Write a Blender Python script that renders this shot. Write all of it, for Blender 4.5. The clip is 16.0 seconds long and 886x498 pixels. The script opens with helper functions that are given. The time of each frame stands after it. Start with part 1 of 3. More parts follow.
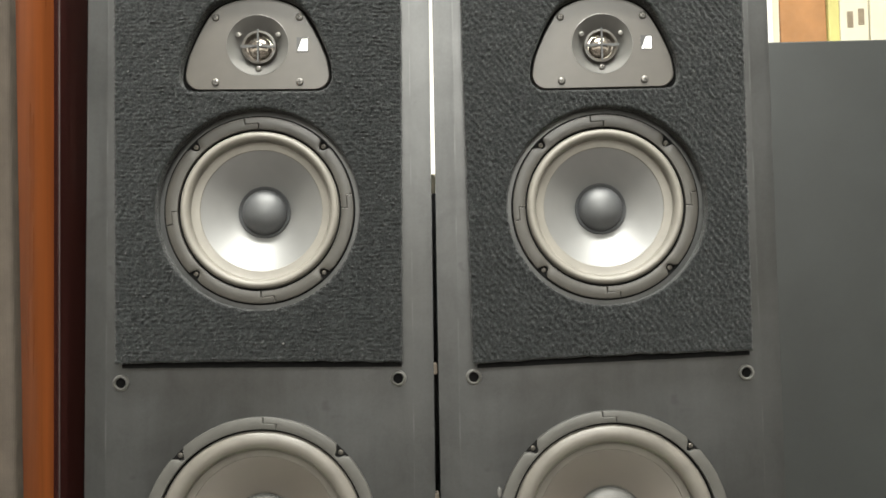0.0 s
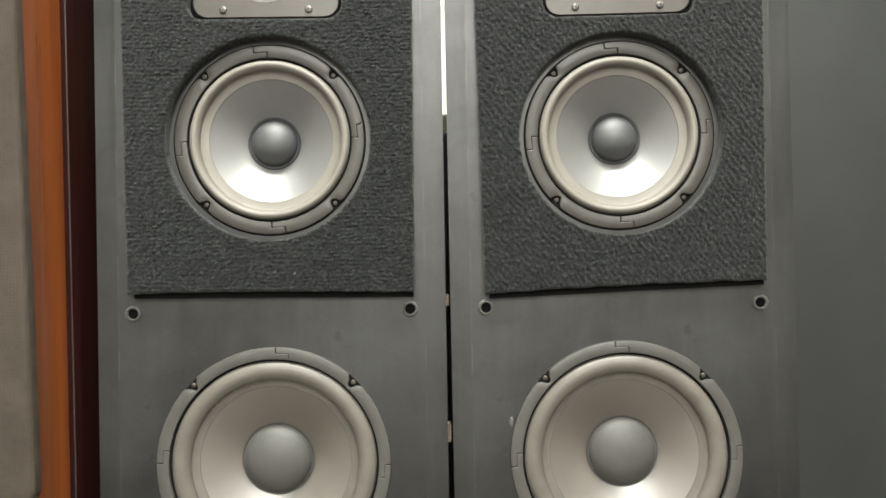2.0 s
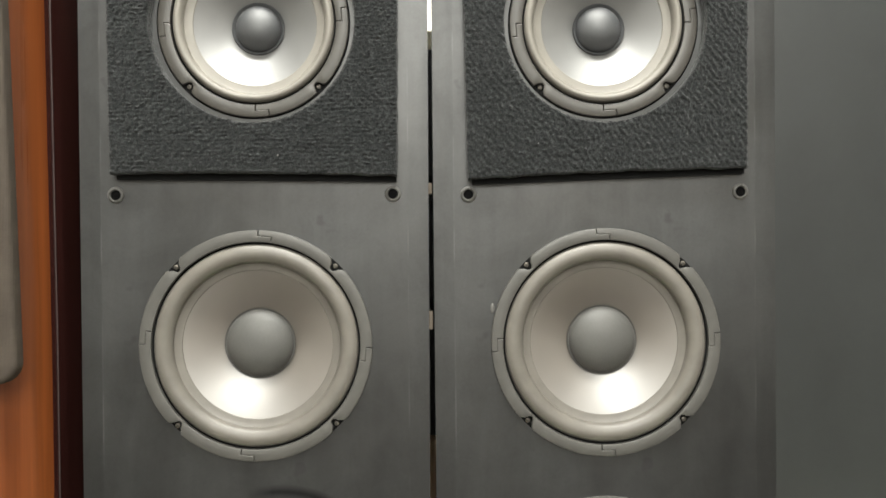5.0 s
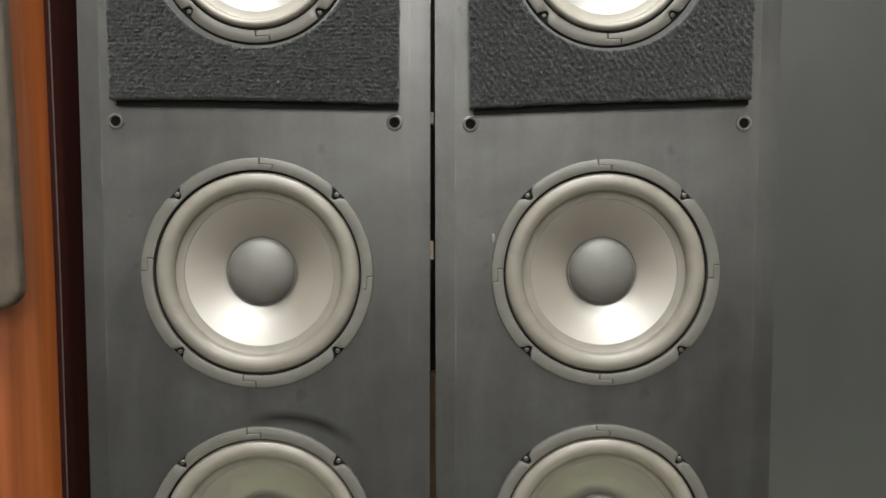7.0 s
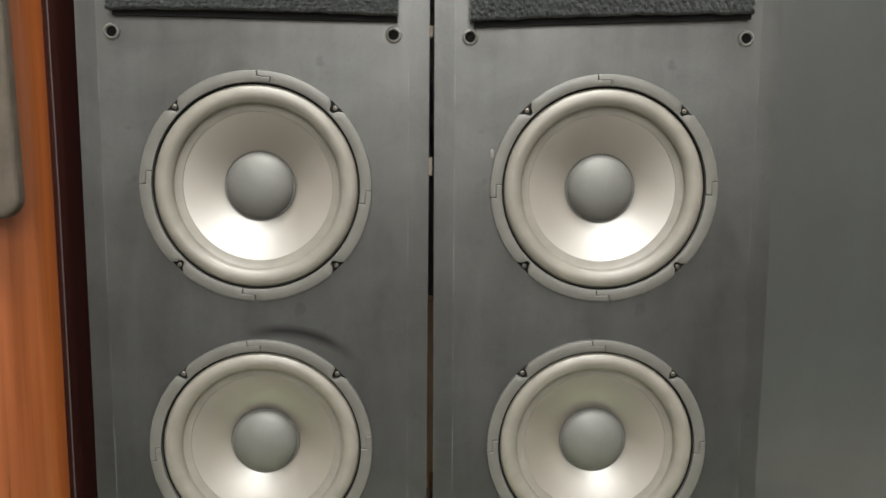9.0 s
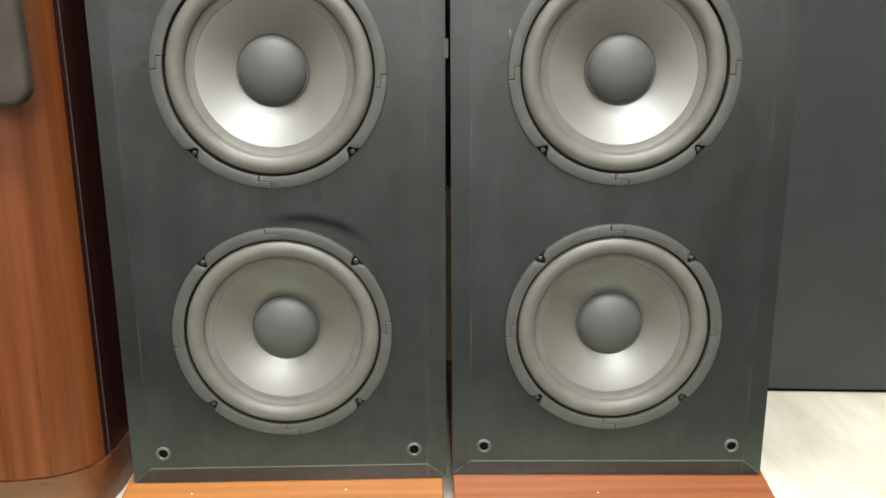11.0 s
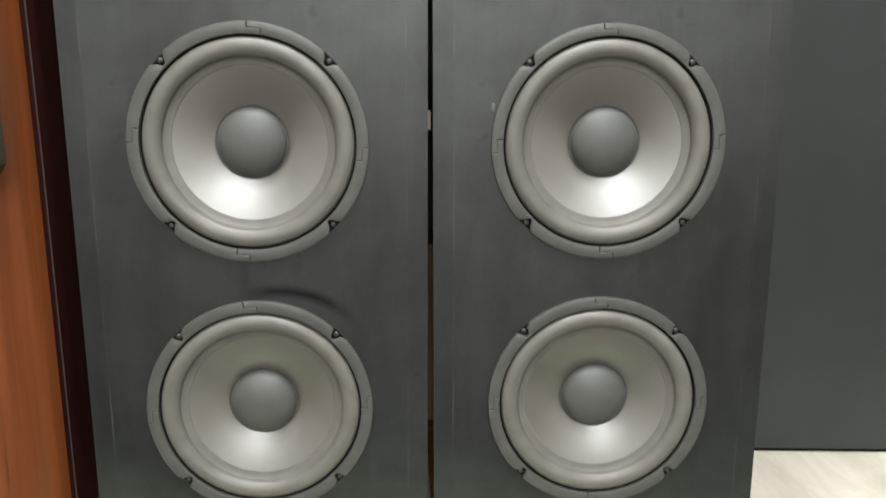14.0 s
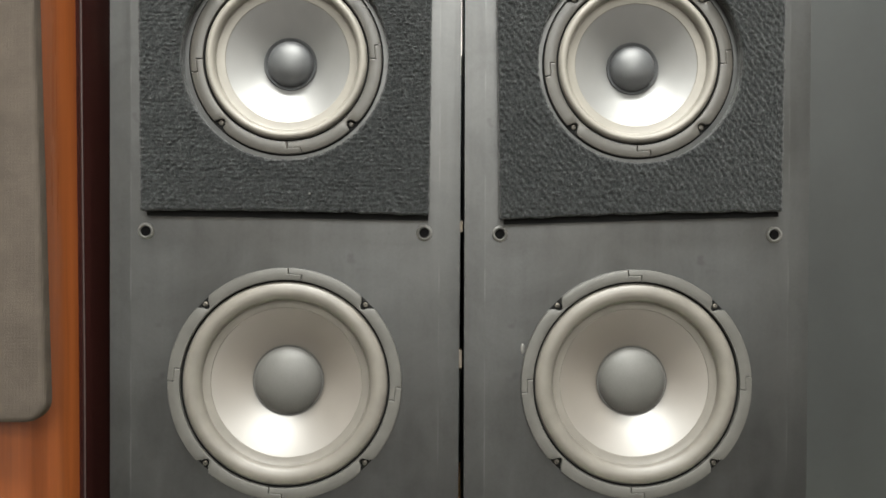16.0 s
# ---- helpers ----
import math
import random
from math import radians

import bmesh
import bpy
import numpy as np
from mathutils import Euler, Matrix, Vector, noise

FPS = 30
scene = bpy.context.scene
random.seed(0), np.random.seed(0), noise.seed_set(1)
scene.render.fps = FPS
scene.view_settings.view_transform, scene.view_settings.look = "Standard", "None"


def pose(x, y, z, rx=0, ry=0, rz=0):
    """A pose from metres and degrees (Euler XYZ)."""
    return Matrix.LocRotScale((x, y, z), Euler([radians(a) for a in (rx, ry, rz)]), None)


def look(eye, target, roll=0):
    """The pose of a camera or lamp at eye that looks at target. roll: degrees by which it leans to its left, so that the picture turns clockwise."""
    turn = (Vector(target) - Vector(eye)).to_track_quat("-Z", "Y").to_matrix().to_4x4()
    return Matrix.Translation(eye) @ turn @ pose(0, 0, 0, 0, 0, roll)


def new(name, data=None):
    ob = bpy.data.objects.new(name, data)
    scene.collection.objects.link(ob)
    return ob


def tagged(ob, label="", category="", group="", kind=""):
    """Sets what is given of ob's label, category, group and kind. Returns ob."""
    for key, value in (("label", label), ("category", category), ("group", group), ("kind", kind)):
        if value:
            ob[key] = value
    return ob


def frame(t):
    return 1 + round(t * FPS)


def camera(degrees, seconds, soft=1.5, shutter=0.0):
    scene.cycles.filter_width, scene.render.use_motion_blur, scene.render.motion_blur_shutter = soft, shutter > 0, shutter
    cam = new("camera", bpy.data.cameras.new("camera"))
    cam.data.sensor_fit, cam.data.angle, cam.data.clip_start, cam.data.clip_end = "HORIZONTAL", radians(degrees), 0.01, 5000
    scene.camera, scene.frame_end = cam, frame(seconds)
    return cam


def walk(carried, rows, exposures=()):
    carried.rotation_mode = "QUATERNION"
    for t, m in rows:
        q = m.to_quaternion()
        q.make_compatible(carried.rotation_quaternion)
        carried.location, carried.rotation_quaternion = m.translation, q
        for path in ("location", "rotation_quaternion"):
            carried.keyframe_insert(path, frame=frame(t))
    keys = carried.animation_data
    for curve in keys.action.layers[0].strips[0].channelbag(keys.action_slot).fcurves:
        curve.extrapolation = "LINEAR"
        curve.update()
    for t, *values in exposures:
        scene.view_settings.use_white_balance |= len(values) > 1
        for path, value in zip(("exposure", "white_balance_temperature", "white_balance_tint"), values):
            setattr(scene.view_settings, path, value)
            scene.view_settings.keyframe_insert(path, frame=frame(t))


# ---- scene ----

cam = camera(55.55, 16.0, soft=1.6, shutter=0.3)
PATH = [
    (0, (-0.0177, -0.7941, 0.6704), (0.0454, 1.2022, 0.7749), -0.80),
    (0.5, (-0.0252, -0.7898, 0.6627), (0.0226, 1.2082, 0.7391), -0.99),
    (1, (-0.0227, -0.7893, 0.6531), (0.0070, 1.2095, 0.7160), -1.10),
    (1.5, (-0.0239, -0.7871, 0.6436), (0.0133, 1.2122, 0.6824), -0.96),
    (2, (-0.0218, -0.7872, 0.6399), (0.0218, 1.2123, 0.6569), -0.97),
    (2.5, (-0.0183, -0.7880, 0.6378), (0.0330, 1.2113, 0.6314), -0.93),
    (3, (-0.0181, -0.7887, 0.6314), (0.0381, 1.2102, 0.5956), -0.75),
    (3.5, (-0.0169, -0.7880, 0.6183), (0.0457, 1.2107, 0.5825), -0.70),
    (4, (-0.0146, -0.7888, 0.5887), (0.0517, 1.2101, 0.5844), -0.71),
    (6.5, (-0.0191, -0.7921, 0.5376), (0.0465, 1.2033, 0.4190), 0.21),
    (7, (-0.0169, -0.7921, 0.5316), (0.0491, 1.2014, 0.3843), 0.14),
    (7.5, (-0.0184, -0.7918, 0.5226), (0.0479, 1.1995, 0.3486), 0.33),
    (8, (-0.0209, -0.7939, 0.5161), (0.0530, 1.1952, 0.3205), 0.55),
    (8.5, (-0.0206, -0.7967, 0.5092), (0.0572, 1.1889, 0.2826), 0.65),
    (9, (-0.0175, -0.7970, 0.5007), (0.0541, 1.1835, 0.2311), 0.53),
    (9.2, (-0.0174, -0.7970, 0.4973), (0.0482, 1.1816, 0.2126), 0.47),
    (11.3, (-0.0302, -0.7924, 0.4792), (0.0253, 1.1366, -0.0461), -0.29),
    (11.5, (-0.0298, -0.7919, 0.4756), (0.0215, 1.1328, -0.0655), -0.32),
    (12, (-0.0301, -0.7931, 0.4670), (0.0171, 1.1245, -0.0991), -0.27),
    (12.5, (-0.0303, -0.7920, 0.4644), (0.0087, 1.1200, -0.1209), -0.25),
    (13, (-0.0265, -0.7904, 0.4673), (0.0221, 1.1208, -0.1200), -0.11),
    (13.5, (-0.0197, -0.7705, 0.4882), (0.0890, 1.1565, -0.0360), 0.08),
    (14, (-0.0321, -0.7707, 0.5247), (0.0781, 1.1778, 0.0875), 0.23),
    (14.5, (-0.0407, -0.7735, 0.5560), (0.0739, 1.1968, 0.2324), 0.37),
    (15, (-0.0397, -0.7679, 0.5704), (0.0586, 1.2159, 0.3367), -0.29),
    (15.5, (-0.0373, -0.7773, 0.5818), (0.0462, 1.2177, 0.4677), -0.14),
    (16, (-0.0432, -0.7844, 0.5898), (0.0194, 1.2144, 0.5554), 0.39),
]
walk(cam, [(t, look(eye, target, roll)) for t, eye, target, roll in PATH],
     exposures=[(0.0, 0.28, 6730, 9.4), (4.0, 0.32, 6740, 9.6), (6.5, 0.25, 6700, 10.1), (9.0, 0.50, 6650, 10.1), (11.3, -0.05, 6350, 8.2), (11.5, -0.22, 6330, 8.3),
                (12.0, -0.62, 6280, 10.9), (13.0, -0.95, 6250, 10.9), (13.5, -0.70, 6150, 7.8), (14.0, 0.03, 6300, 8.6), (14.5, 0.34, 6560, 10), (15.0, 0.55, 6560, 10),
                (16.0, 0.45, 6600, 10)])

# ---- world and lights ----
world = bpy.data.worlds.new("shop_world")
scene.world = world
world.use_nodes = True
world.node_tree.nodes["Background"].inputs[0].default_value = (0.9, 0.95, 1.0, 1)
world.node_tree.nodes["Background"].inputs[1].default_value = 0.05

CEILING = 2.30       # above the display platform
GROUND = -0.14       # shop floor in front of it
LAMPS = [(0.0, -0.70, 85.0), (0.0, -2.4, 70.0), (0.0, -4.0, 135.0), (0.0, -5.8, 145.0), (0.4, 1.55, 60.0)]


# ---- small node helpers ----
def material(name, color, rough=0.5, metal=0.0, spec=0.5):
    m = bpy.data.materials.new(name)
    m.use_nodes = True
    b = m.node_tree.nodes["Principled BSDF"]
    b.inputs["Base Color"].default_value = (*color, 1)
    b.inputs["Roughness"].default_value = rough
    b.inputs["Metallic"].default_value = metal
    b.inputs["Specular IOR Level"].default_value = spec
    return m, m.node_tree, b


def place_node(nt, scale=(1, 1, 1), turn=(0, 0, 0)):
    tc = nt.nodes.new("ShaderNodeTexCoord")
    mp = nt.nodes.new("ShaderNodeMapping")
    mp.inputs["Scale"].default_value = scale
    mp.inputs["Rotation"].default_value = turn
    nt.links.new(tc.outputs["Object"], mp.inputs["Vector"])
    return mp.outputs["Vector"]


def noise_node(nt, vec, scale, detail=4.0, rough=0.55, distortion=0.0):
    n = nt.nodes.new("ShaderNodeTexNoise")
    n.inputs["Scale"].default_value = scale
    n.inputs["Detail"].default_value = detail
    n.inputs["Roughness"].default_value = rough
    n.inputs["Distortion"].default_value = distortion
    nt.links.new(vec, n.inputs["Vector"])
    return n.outputs["Fac"]


def ramp_node(nt, fac, stops):
    r = nt.nodes.new("ShaderNodeValToRGB")
    e = r.color_ramp.elements
    while len(e) < len(stops):
        e.new(0.5)
    for el, (p, c) in zip(e, stops):
        el.position = p
        el.color = (*c, 1) if len(c) == 3 else c
    nt.links.new(fac, r.inputs["Fac"])
    return r.outputs["Color"]


def mix_node(nt, fac, a, b, kind="MIX"):
    m = nt.nodes.new("ShaderNodeMix")
    m.data_type, m.blend_type = "RGBA", kind
    for sock, v in ((m.inputs[0], fac), (m.inputs[6], a), (m.inputs[7], b)):
        if isinstance(v, (int, float)):
            sock.default_value = v
        elif isinstance(v, tuple):
            sock.default_value = (*v, 1)
        else:
            nt.links.new(v, sock)
    return m.outputs[2]


def math_node(nt, op, a, b=0.0, c=0.0):
    m = nt.nodes.new("ShaderNodeMath")
    m.operation = op
    for sock, v in zip(m.inputs, (a, b, c)):
        if isinstance(v, (int, float)):
            sock.default_value = v
        else:
            nt.links.new(v, sock)
    return m.outputs[0]


def remap(nt, v, a, b, lo=0.0, hi=1.0):
    m = nt.nodes.new("ShaderNodeMapRange")
    m.inputs[1].default_value, m.inputs[2].default_value = a, b
    m.inputs[3].default_value, m.inputs[4].default_value = lo, hi
    nt.links.new(v, m.inputs[0])
    return m.outputs[0]


def bump_node(nt, bsdf, height, strength, distance):
    b = nt.nodes.new("ShaderNodeBump")
    b.inputs["Strength"].default_value = strength
    b.inputs["Distance"].default_value = distance
    nt.links.new(height, b.inputs["Height"])
    nt.links.new(b.outputs["Normal"], bsdf.inputs["Normal"])


# ---- materials ----
def plain(name, color, rough=0.5, metal=0.0, vary=0.15, scale=60.0, bump=0.0, spec=0.5):
    """A painted, moulded or metal surface with fine mottling."""
    m, nt, b = material(name, color, rough, metal, spec)
    v = place_node(nt)
    n = noise_node(nt, v, scale)
    f = noise_node(nt, v, scale * 9, 3)
    lo, hi = tuple(c * (1 - vary) for c in color), tuple(min(1, c * (1 + vary)) for c in color)
    nt.links.new(ramp_node(nt, n, [(0.3, lo), (0.7, hi)]), b.inputs["Base Color"])
    nt.links.new(remap(nt, f, 0.3, 0.7, rough * 0.88, min(1, rough * 1.12)), b.inputs["Roughness"])
    if bump:
        bump_node(nt, b, f, bump, 0.0004)
    return m


def baffle_vinyl(name, scuffed):
    """Black vinyl with dust, rubbed edges and, on one cabinet, a dark smear over the lower woofer."""
    base = (0.034, 0.036, 0.035)
    m, nt, b = material(name, base, 0.40, 0, 0.75)
    v = place_node(nt)
    tc = nt.nodes.new("ShaderNodeSeparateXYZ")
    nt.links.new(v, tc.inputs[0])
    x, z = tc.outputs[0], tc.outputs[2]
    dust = noise_node(nt, place_node(nt, (1.0, 1.0, 0.35)), 14.0, 6, 0.62, 0.4)
    grain = noise_node(nt, v, 900.0, 2)
    col = ramp_node(nt, dust, [(0.3, (0.0038, 0.0043, 0.0043)), (0.72, (0.0096, 0.0106, 0.0103))])
    haze = noise_node(nt, place_node(nt, (1.0, 1.0, 0.5)), 5.0, 4, 0.6, 0.8)
    mottle = noise_node(nt, v, 330.0, 4, 0.7)
    col = mix_node(nt, 1.0, col, ramp_node(nt, mottle, [(0.3, (0.55, 0.56, 0.58)), (0.7, (1.38, 1.40, 1.42))]), "MULTIPLY")
    # rubbed line along the mitred border
    ridge = math_node(nt, "ABSOLUTE", math_node(nt, "SUBTRACT", math_node(nt, "ABSOLUTE", x), 0.1423))
    line = remap(nt, ridge, 0.0003, 0.0009, 1.0, 0.0)
    ridge_z = math_node(nt, "ABSOLUTE", math_node(nt, "SUBTRACT", z, 0.0495))
    line_z = math_node(nt, "MULTIPLY", remap(nt, ridge_z, 0.0003, 0.0009, 1.0, 0.0),
                       remap(nt, math_node(nt, "ABSOLUTE", x), 0.1423, 0.1428, 1.0, 0.0))
    worn = remap(nt, noise_node(nt, place_node(nt, (1, 1, 0.6)), 22.0, 3), 0.45, 0.66, 0.0, 0.28)
    line = math_node(nt, "MULTIPLY", line, worn)
    line = math_node(nt, "MAXIMUM", line, math_node(nt, "MULTIPLY", line_z, 0.9))
    out = math_node(nt, "SUBTRACT", math_node(nt, "ABSOLUTE", x), 0.1423)
    mitre = math_node(nt, "ABSOLUTE", math_node(nt, "SUBTRACT", math_node(nt, "MULTIPLY", out, 0.8205), math_node(nt, "SUBTRACT", 0.0495, z)))
    mitre = math_node(nt, "MULTIPLY", remap(nt, mitre, 0.0002, 0.0006, 0.8, 0.0), remap(nt, out, 0.0, 0.0004, 0.0, 1.0))
    line = math_node(nt, "MAXIMUM", line, mitre)
    col = mix_node(nt, line, col, (0.13, 0.13, 0.126))
    # rubbed dirty marks near the edges
    spots = remap(nt, noise_node(nt, v, 38.0, 2), 0.68, 0.75, 0.0, 0.5)
    col = mix_node(nt, spots, col, (0.022, 0.021, 0.022))
    dull = math_node(nt, "MULTIPLY", spots, 0.6)
    if scuffed:
        dx = math_node(nt, "SUBTRACT", x, 0.02)
        dz = math_node(nt, "SUBTRACT", z, 0.208)
        dist = math_node(nt, "SQRT", math_node(nt, "ADD", math_node(nt, "MULTIPLY", dx, dx),
                                               math_node(nt, "MULTIPLY", dz, dz)))
        ring = remap(nt, math_node(nt, "ABSOLUTE", math_node(nt, "SUBTRACT", dist, 0.1042)), 0.0006, 0.0075, 1.0, 0.0)
        ring = math_node(nt, "MULTIPLY", ring, remap(nt, math_node(nt, "ABSOLUTE", math_node(nt, "SUBTRACT", x, 0.040)), 0.026, 0.052, 1.0, 0.0))
        ring = math_node(nt, "MULTIPLY", ring, remap(nt, z, 0.27, 0.285, 0.0, 1.0))
        col = mix_node(nt, ring, col, (0.0015, 0.0015, 0.002))
        dull = math_node(nt, "MAXIMUM", dull, math_node(nt, "MULTIPLY", ring, 0.62))
    nt.links.new(col, b.inputs["Base Color"])
    nt.links.new(math_node(nt, "ADD", remap(nt, dust, 0.3, 0.7, 0.25, 0.37), remap(nt, haze, 0.3, 0.7, 0.0, 0.16)), b.inputs["Roughness"])
    streak = noise_node(nt, place_node(nt, (1.0, 1.0, 0.14)), 46.0, 5, 0.6, 0.5)
    cloud = noise_node(nt, v, 19.0, 5, 0.65, 0.6)
    gloss = math_node(nt, "ADD", remap(nt, streak, 0.3, 0.7, 0.35, 0.47), remap(nt, cloud, 0.3, 0.7, 0.31, 0.49))
    nt.links.new(math_node(nt, "MULTIPLY", gloss, math_node(nt, "SUBTRACT", 1.0, dull)), b.inputs["Specular IOR Level"])
    bump_node(nt, b, math_node(nt, "ADD", grain, mottle), 0.16, 0.0004)
    return m


def wood(name, dark, mid, light, axis, rough=0.3, size=1.0, coat=0.0, spec=0.5):
    """Veneer whose grain runs along one axis."""
    m, nt, b = material(name, mid, rough, 0, spec)
    b.inputs["Coat Weight"].default_value, b.inputs["Coat Roughness"].default_value = coat, 0.12
    long = [38.0 * size] * 3
    long["xyz".index(axis)] = 1.3 * size
    v = place_node(nt, tuple(long))
    wide = noise_node(nt, v, 1.0, 5, 0.6, 0.6)
    fine_scale = [260.0 * size] * 3
    fine_scale["xyz".index(axis)] = 6.0 * size
    fine = noise_node(nt, place_node(nt, tuple(fine_scale)), 1.0, 3, 0.6)
    col = ramp_node(nt, wide, [(0.28, dark), (0.5, mid), (0.74, light)])
    pores = remap(nt, fine, 0.35, 0.7, 0.72, 1.12)
    col = mix_node(nt, 1.0, col, pores, "MULTIPLY")
    nt.links.new(col, b.inputs["Base Color"])
    nt.links.new(remap(nt, fine, 0.3, 0.7, rough * 0.8, rough * 1.25), b.inputs["Roughness"])
    bump_node(nt, b, fine, 0.12, 0.0003)
    return m


def felt(name):
    m, nt, b = material(name, (0.03, 0.033, 0.036), 1.0, 0, 0.1)
    v = place_node(nt)
    clumps = noise_node(nt, v, 230.0, 4, 0.75)
    fibre = noise_node(nt, v, 620.0, 3, 0.75)
    col = ramp_node(nt, clumps, [(0.32, (0.003, 0.0037, 0.0040)), (0.55, (0.0105, 0.0120, 0.0126)), (0.80, (0.039, 0.043, 0.043))])
    col = mix_node(nt, 1.0, col, ramp_node(nt, fibre, [(0.35, (0.22, 0.22, 0.22)), (0.5, (0.85, 0.85, 0.84)), (0.68, (2.5, 2.5, 2.4))]), "MULTIPLY")
    specks = remap(nt, noise_node(nt, v, 420.0, 1), 0.77, 0.82)
    col = mix_node(nt, specks, col, (0.2, 0.2, 0.2))
    nt.links.new(col, b.inputs["Base Color"])
    b.inputs["Sheen Weight"].default_value = 0.16
    b.inputs["Sheen Roughness"].default_value = 0.6
    bump_node(nt, b, math_node(nt, "ADD", fibre, clumps), 1.0, 0.0014)
    return m


def cloth(name, color):
    m, nt, b = material(name, color, 0.95, 0, 0.15)
    v = place_node(nt)
    w1 = nt.nodes.new("ShaderNodeTexWave")
    w1.bands_direction = "X"
    w2 = nt.nodes.new("ShaderNodeTexWave")
    w2.bands_direction = "Z"
    for w in (w1, w2):
        w.inputs["Scale"].default_value = 260.0
        w.inputs["Distortion"].default_value = 0.6
        nt.links.new(v, w.inputs["Vector"])
    weave = math_node(nt, "MULTIPLY", w1.outputs["Fac"], w2.outputs["Fac"])
    mott = noise_node(nt, v, 30.0, 5, 0.7)
    col = ramp_node(nt, mott, [(0.3, tuple(c * 0.8 for c in color)), (0.7, tuple(c * 1.2 for c in color))])
    nt.links.new(mix_node(nt, 0.5, col, remap(nt, weave, 0, 1, 0.5, 1.2), "MULTIPLY"), b.inputs["Base Color"])
    bump_node(nt, b, weave, 0.5, 0.0004)
    return m


def cone_plastic(name, color, ior, rough=0.33):
    """Silvery filled polypropylene with a brownish dust film."""
    m, nt, b = material(name, color, 0.38, 0.04, 0.6)
    b.inputs["IOR"].default_value = ior
    v = place_node(nt)
    film = noise_node(nt, v, 26.0, 5, 0.6, 0.5)
    fine = noise_node(nt, v, 700.0, 2)
    col = ramp_node(nt, film, [(0.3, tuple(c * 0.88 for c in color)), (0.7, tuple(min(1, c * 1.08) for c in color))])
    nt.links.new(col, b.inputs["Base Color"])
    nt.links.new(remap(nt, film, 0.3, 0.7, rough, rough + 0.06), b.inputs["Roughness"])
    bump_node(nt, b, fine, 0.05, 0.0002)
    return m


def floor_board(name):
    m, nt, b = material(name, (0.5, 0.46, 0.38), 0.5, 0, 0.4)
    soft = noise_node(nt, place_node(nt, (5, 1.6, 1), (0, 0, 0.5)), 3.0, 6, 0.65, 0.8)
    blot = noise_node(nt, place_node(nt), 9.0, 4, 0.6)
    col = ramp_node(nt, soft, [(0.3, (0.49, 0.44, 0.36)), (0.55, (0.61, 0.56, 0.475)), (0.75, (0.70, 0.66, 0.585))])
    col = mix_node(nt, remap(nt, blot, 0.62, 0.8, 0.0, 0.4), col, (0.5, 0.44, 0.35))
    nt.links.new(col, b.inputs["Base Color"])
    nt.links.new(remap(nt, soft, 0.3, 0.7, 0.42, 0.6), b.inputs["Roughness"])
    return m


